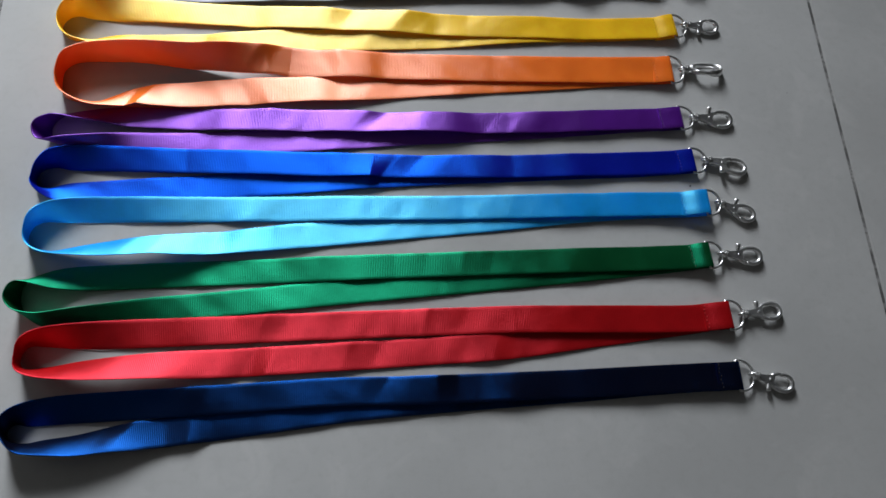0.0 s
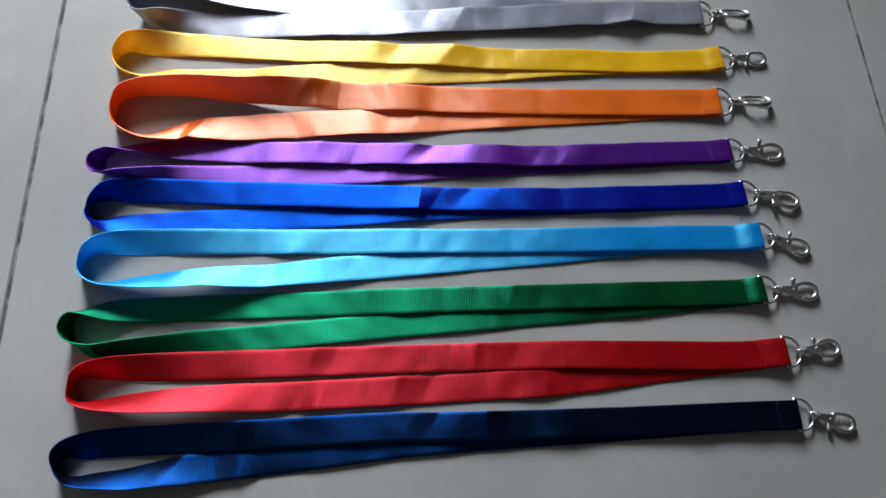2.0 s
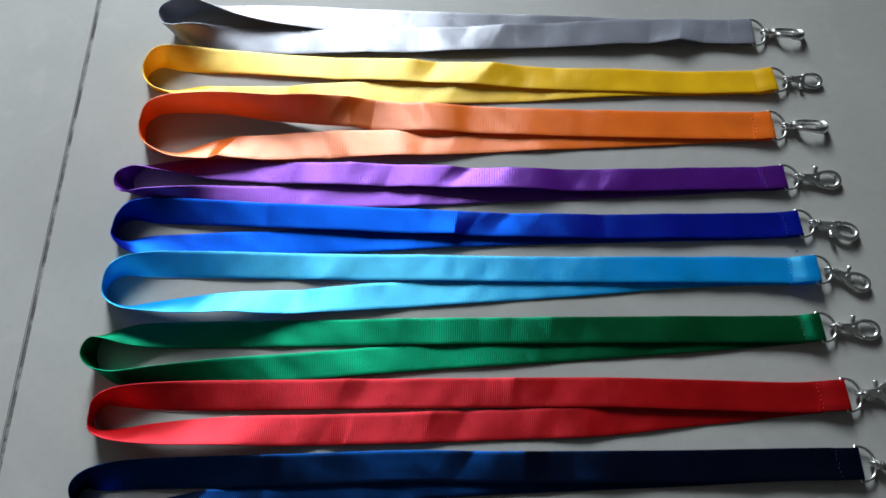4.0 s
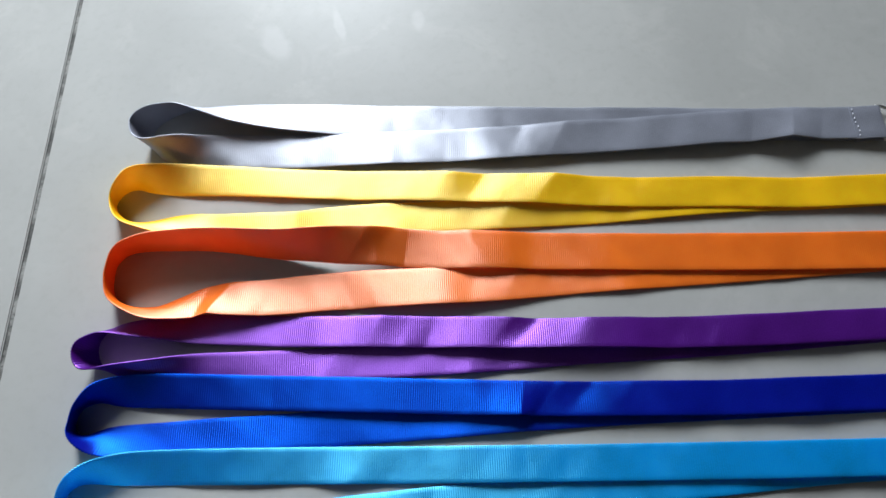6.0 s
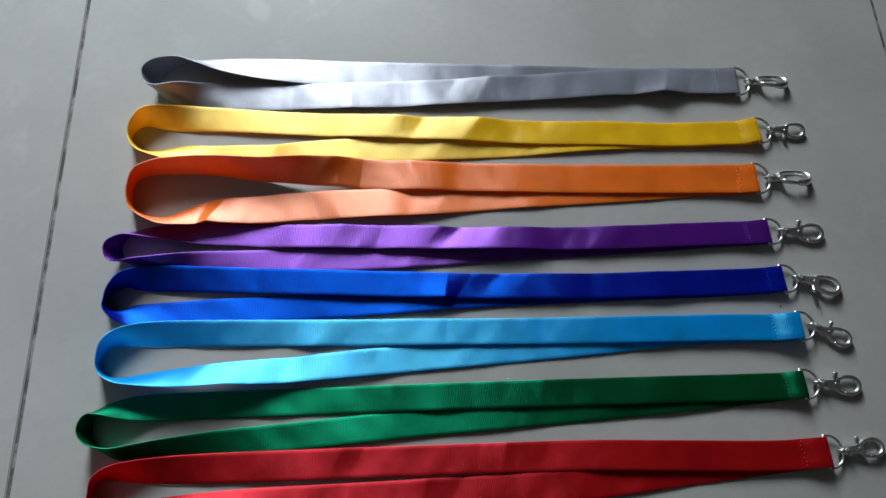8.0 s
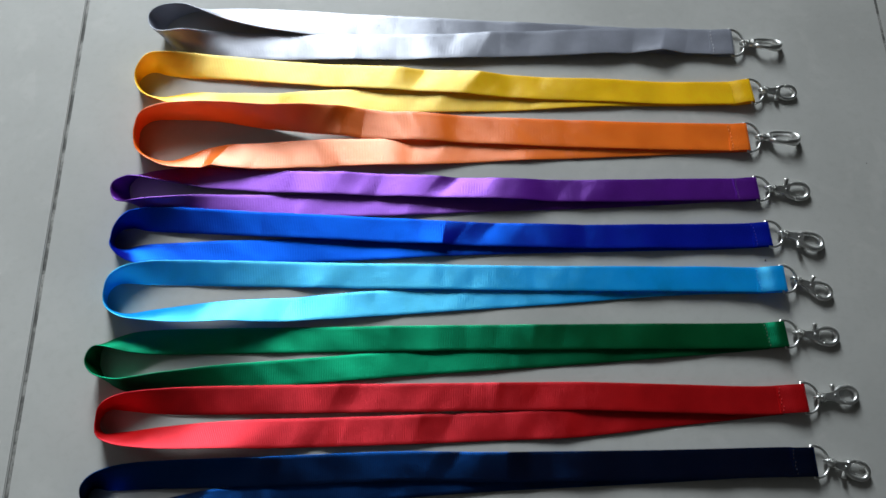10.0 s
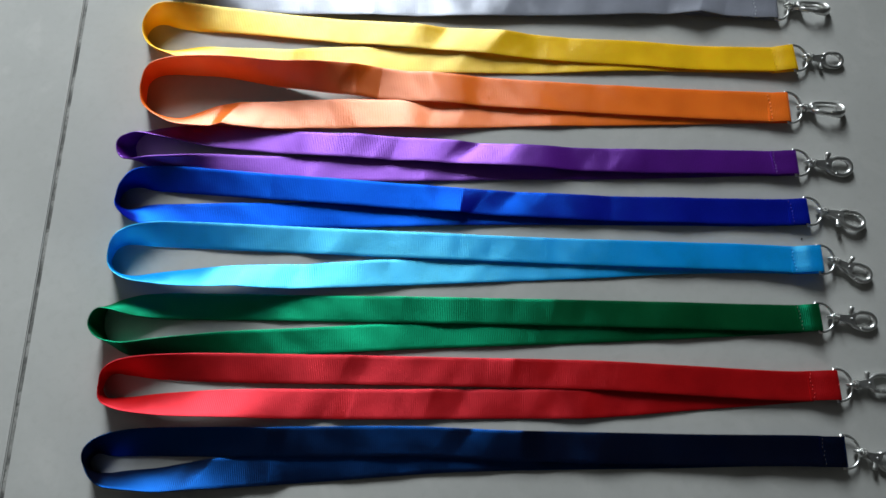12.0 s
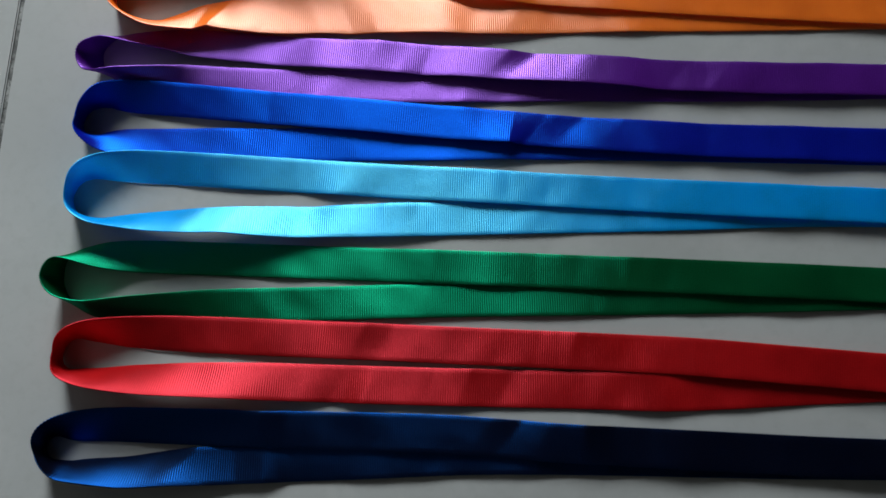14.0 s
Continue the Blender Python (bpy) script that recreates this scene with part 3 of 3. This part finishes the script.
def swivel():
    """The turning post between ring and hook: a loop over the wire, a short stem and two collars."""
    eye = tube([(-0.0002 + 0.0018 * math.cos(2 * math.pi * k / 16), 0, 0.0018 * math.sin(2 * math.pi * k / 16)) for k in range(16)],
               0.0010, 8, closed=True, up=(0, 1, 0))
    stem = tube([(0.0008, 0, 0), (0.0012, 0, 0), (0.0013, 0, 0), (0.0022, 0, 0), (0.0023, 0, 0), (0.0027, 0, 0), (0.0028, 0, 0), (0.0040, 0, 0), (0.0042, 0, 0)],
                [0.0014, 0.0018, 0.0027, 0.0028, 0.0021, 0.0021, 0.0029, 0.0028, 0.0020], 16)
    return joined(eye, stem)


THIN = {"orange": 0.25, "yellow": 0.28, "sky": 0.35, "red": 0.40, "silver": 0.30, "green": 0.20, "navy": 0.04}  # how much light the weave lets through
BULGE = {"sky": 0.0034, "green": 0.0024, "yellow": 0.0020, "red": 0.0022}  # how far the sewn end rises over the ring


def lanyard(name, seed):
    spec, (seam, end, tip, roll, lever) = STRAPS[name], ENDS[name]
    seam, end, tip = (Vector((p[0] / 1000, p[1] / 1000, 0)) for p in (seam, end, tip))
    w = spec["width"] / 1000
    label, thread_label = WORDS[name]
    thing = tagged(new("lanyard"), label, "lanyard", "lanyards laid side by side on the floor")
    thing.location = (end.x, end.y, 0)
    back = Matrix.Translation((-end.x, -end.y, 0))
    cloth = webbing(name + "_webbing", spec["colour"], spec["shine"], spec["satiny"], THIN.get(name, 0.12), spec.get("gloss", 0.445), spec.get("rib", 0.12))
    centre, across, crown = strap(spec["run"], spec["width"], spec["over"], spec["creases"], spec.get("lifts", ()), seed, (seam.x + 0.004, seam.y))
    verts, faces, uvs = ribbon(centre, across, THICK, 8, crown)
    mesh_object("strap", verts - np.array([end.x, end.y, 0]), faces, cloth, thing, "", True, uvs)

    # the sewn end that folds round the ring
    ahead = (end - seam).normalized()
    left = Vector((-ahead.y, ahead.x, 0))
    length = (end - seam).length
    low = max(centre[0][2], centre[-1][2]) + THICK * 0.8
    top = low + BULGE.get(name, 0.0010)
    turn = (top - 0.0014) / 2
    rise = lambda u: low + (top - low) * (u * u * (3 - 2 * u)) ** 0.8
    path = [(length * 0.8 * k / 12, rise(k / 12)) for k in range(13)]
    bend = [(length - 0.0026 + 0.0026 * math.sin(a), top - turn + turn * math.cos(a)) for a in np.linspace(0.15, math.pi - 0.3, 14)]
    path += bend + [(length - 0.005, 0.0014), (length * 0.3, 0.0011), (0.0, 0.0010)]
    s = np.r_[0, np.cumsum([math.dist(a, b) for a, b in zip(path, path[1:])])]
    at = np.linspace(0, s[-1], 80)
    px, pz = np.interp(at, s, [p[0] for p in path]), np.interp(at, s, [p[1] for p in path])
    base = np.array(seam)
    mid = base + np.outer(px, np.array(ahead)) + np.outer(pz, (0, 0, 1))
    cross = np.outer(np.full(80, w * 1.03) * (1 + 0.01 * (np.arange(80) % 2)), np.array(left))
    v, f, u = ribbon(mid, cross, THICK, 4)
    mesh_object("sewn_end", v - np.array([end.x, end.y, 0]), f, cloth, thing, "", True, u, sharp=55)

    # the seam, a slightly slanting row of stitches
    pale = tuple(min(1, c * 1.25 + (0.30 if name == "silver" else 0.07 if name in ("orange", "purple", "sky", "green") else 0.002 if name == "navy" else 0.01)) for c in spec["colour"])
    thread = rough_paint(name + "_thread", tuple(c * 0.85 for c in pale), pale, 900.0, 0.6, 0.1)
    bits = []
    count = 7
    rnd = random.Random(seed)
    for k in range(count):
        v0 = (k + 0.12) / count - 0.5
        v1 = (k + 0.78) / count - 0.5
        slant = 0.0012
        jag = rnd.uniform(-0.00055, 0.00055)
        height = Vector((0, 0, rise(0.10) + THICK / 2 + 0.00004))
        a = seam + ahead * (0.0012 - slant * v0 + jag) + left * (v0 * w * 0.97) + height
        b = seam + ahead * (0.0018 - slant * v1 + jag) + left * (v1 * w * 0.97) + height
        m = (a + b) / 2 + Vector((0, 0, 0.00022))
        bits.append(tube([back @ a, back @ m, back @ b], [0.00012, 0.00032, 0.00012], 6))
    v, f = joined(*bits)
    mesh_object("stitching", v, f, thread, thing, thread_label)

    # ring, swivel and hook
    ring = d_ring(w)
    tilt = Matrix.Rotation(math.atan2(ahead.y, ahead.x), 4, "Z")
    place = Matrix.Translation((0, 0, max(0.0036, top - turn))) @ tilt @ Matrix.Translation((-0.0018, 0, 0)) @ Matrix.Rotation(radians(6), 4, "Y")
    v, f = turned(ring, place)
    mesh_object("d_ring", v, f, METAL, thing, "shiny nickel ring")
    start = end + ahead * 0.0078
    point = tip - start
    aim = Matrix.Rotation(math.atan2(point.y, point.x), 4, "Z")
    high = 0.0058 if abs(roll) > 40 else 0.0036
    stand = Matrix.Translation((start.x - end.x, start.y - end.y, high)) @ aim @ Matrix.Rotation(radians(3 if abs(roll) < 40 else -3), 4, "Y")
    v, f = turned(swivel(), stand)
    mesh_object("swivel", v, f, METAL, thing, sharp=50)
    long = point.length - 0.0026
    grow = long / 0.0278 * (0.97 if abs(roll) > 30 else 1.0)
    flip = Matrix.Diagonal((1, lever, 1, 1))
    lay = stand @ Matrix.Translation((0.0036, 0, 0)) @ Matrix.Rotation(radians(roll), 4, "X") @ Matrix.Scale(grow, 4) @ flip
    hv, hf = turned(hook_body(abs(roll) > 30), lay)
    hook = mesh_object("hook", hv, hf if lever > 0 else [f[::-1] for f in hf], METAL, thing, "nickel-plated swivel hook", sharp=38)
    gv, gf = turned(hook_gate(abs(roll) > 30), lay)
    mesh_object("gate_lever", gv, gf if lever > 0 else [f[::-1] for f in gf], METAL, hook)
    qv, qf = turned(pivot(0.0044 if abs(roll) > 30 else 0.0088), lay)
    mesh_object("rivet", qv, qf, METAL, hook)
    return thing


for count, name in enumerate(STRAPS):
    lanyard(name, count + 1)

# ---- crumbs on the tiles ----
for x, y, size in ((0.4825, 0.0060, 0.0006), (0.566, 0.077, 0.0003)):
    bm = bmesh.new()
    bmesh.ops.create_icosphere(bm, subdivisions=1, radius=size)
    for v in bm.verts:
        v.co *= 1 + 0.4 * noise.noise(v.co * 3000)
        v.co.z *= 0.6
    crumb = part("crumb", bm, CRUMB)
    crumb.location = (x, y, size * 0.5)
    tagged(crumb, "tiny dark crumb of dirt lying on the tile", "crumb", "crumbs on the floor")

# ---- floor tiles ----
half = (STEP - JOINT) / 2
slab = block(-half, half, -half, half, -0.009, 0.0, 0.0006)
tile_mesh = bpy.data.meshes.new("tile")
slab.to_mesh(tile_mesh)
slab.free()
tile_mesh.materials.append(TILE)
for i in range(-3, 5):
    for j in range(-3, 4):
        tile = new("tile", tile_mesh)
        tile.parent = bed
        tile.location = (TILE_X + (i + 0.5) * STEP, TILE_Y + (j + 0.5) * STEP, 0)
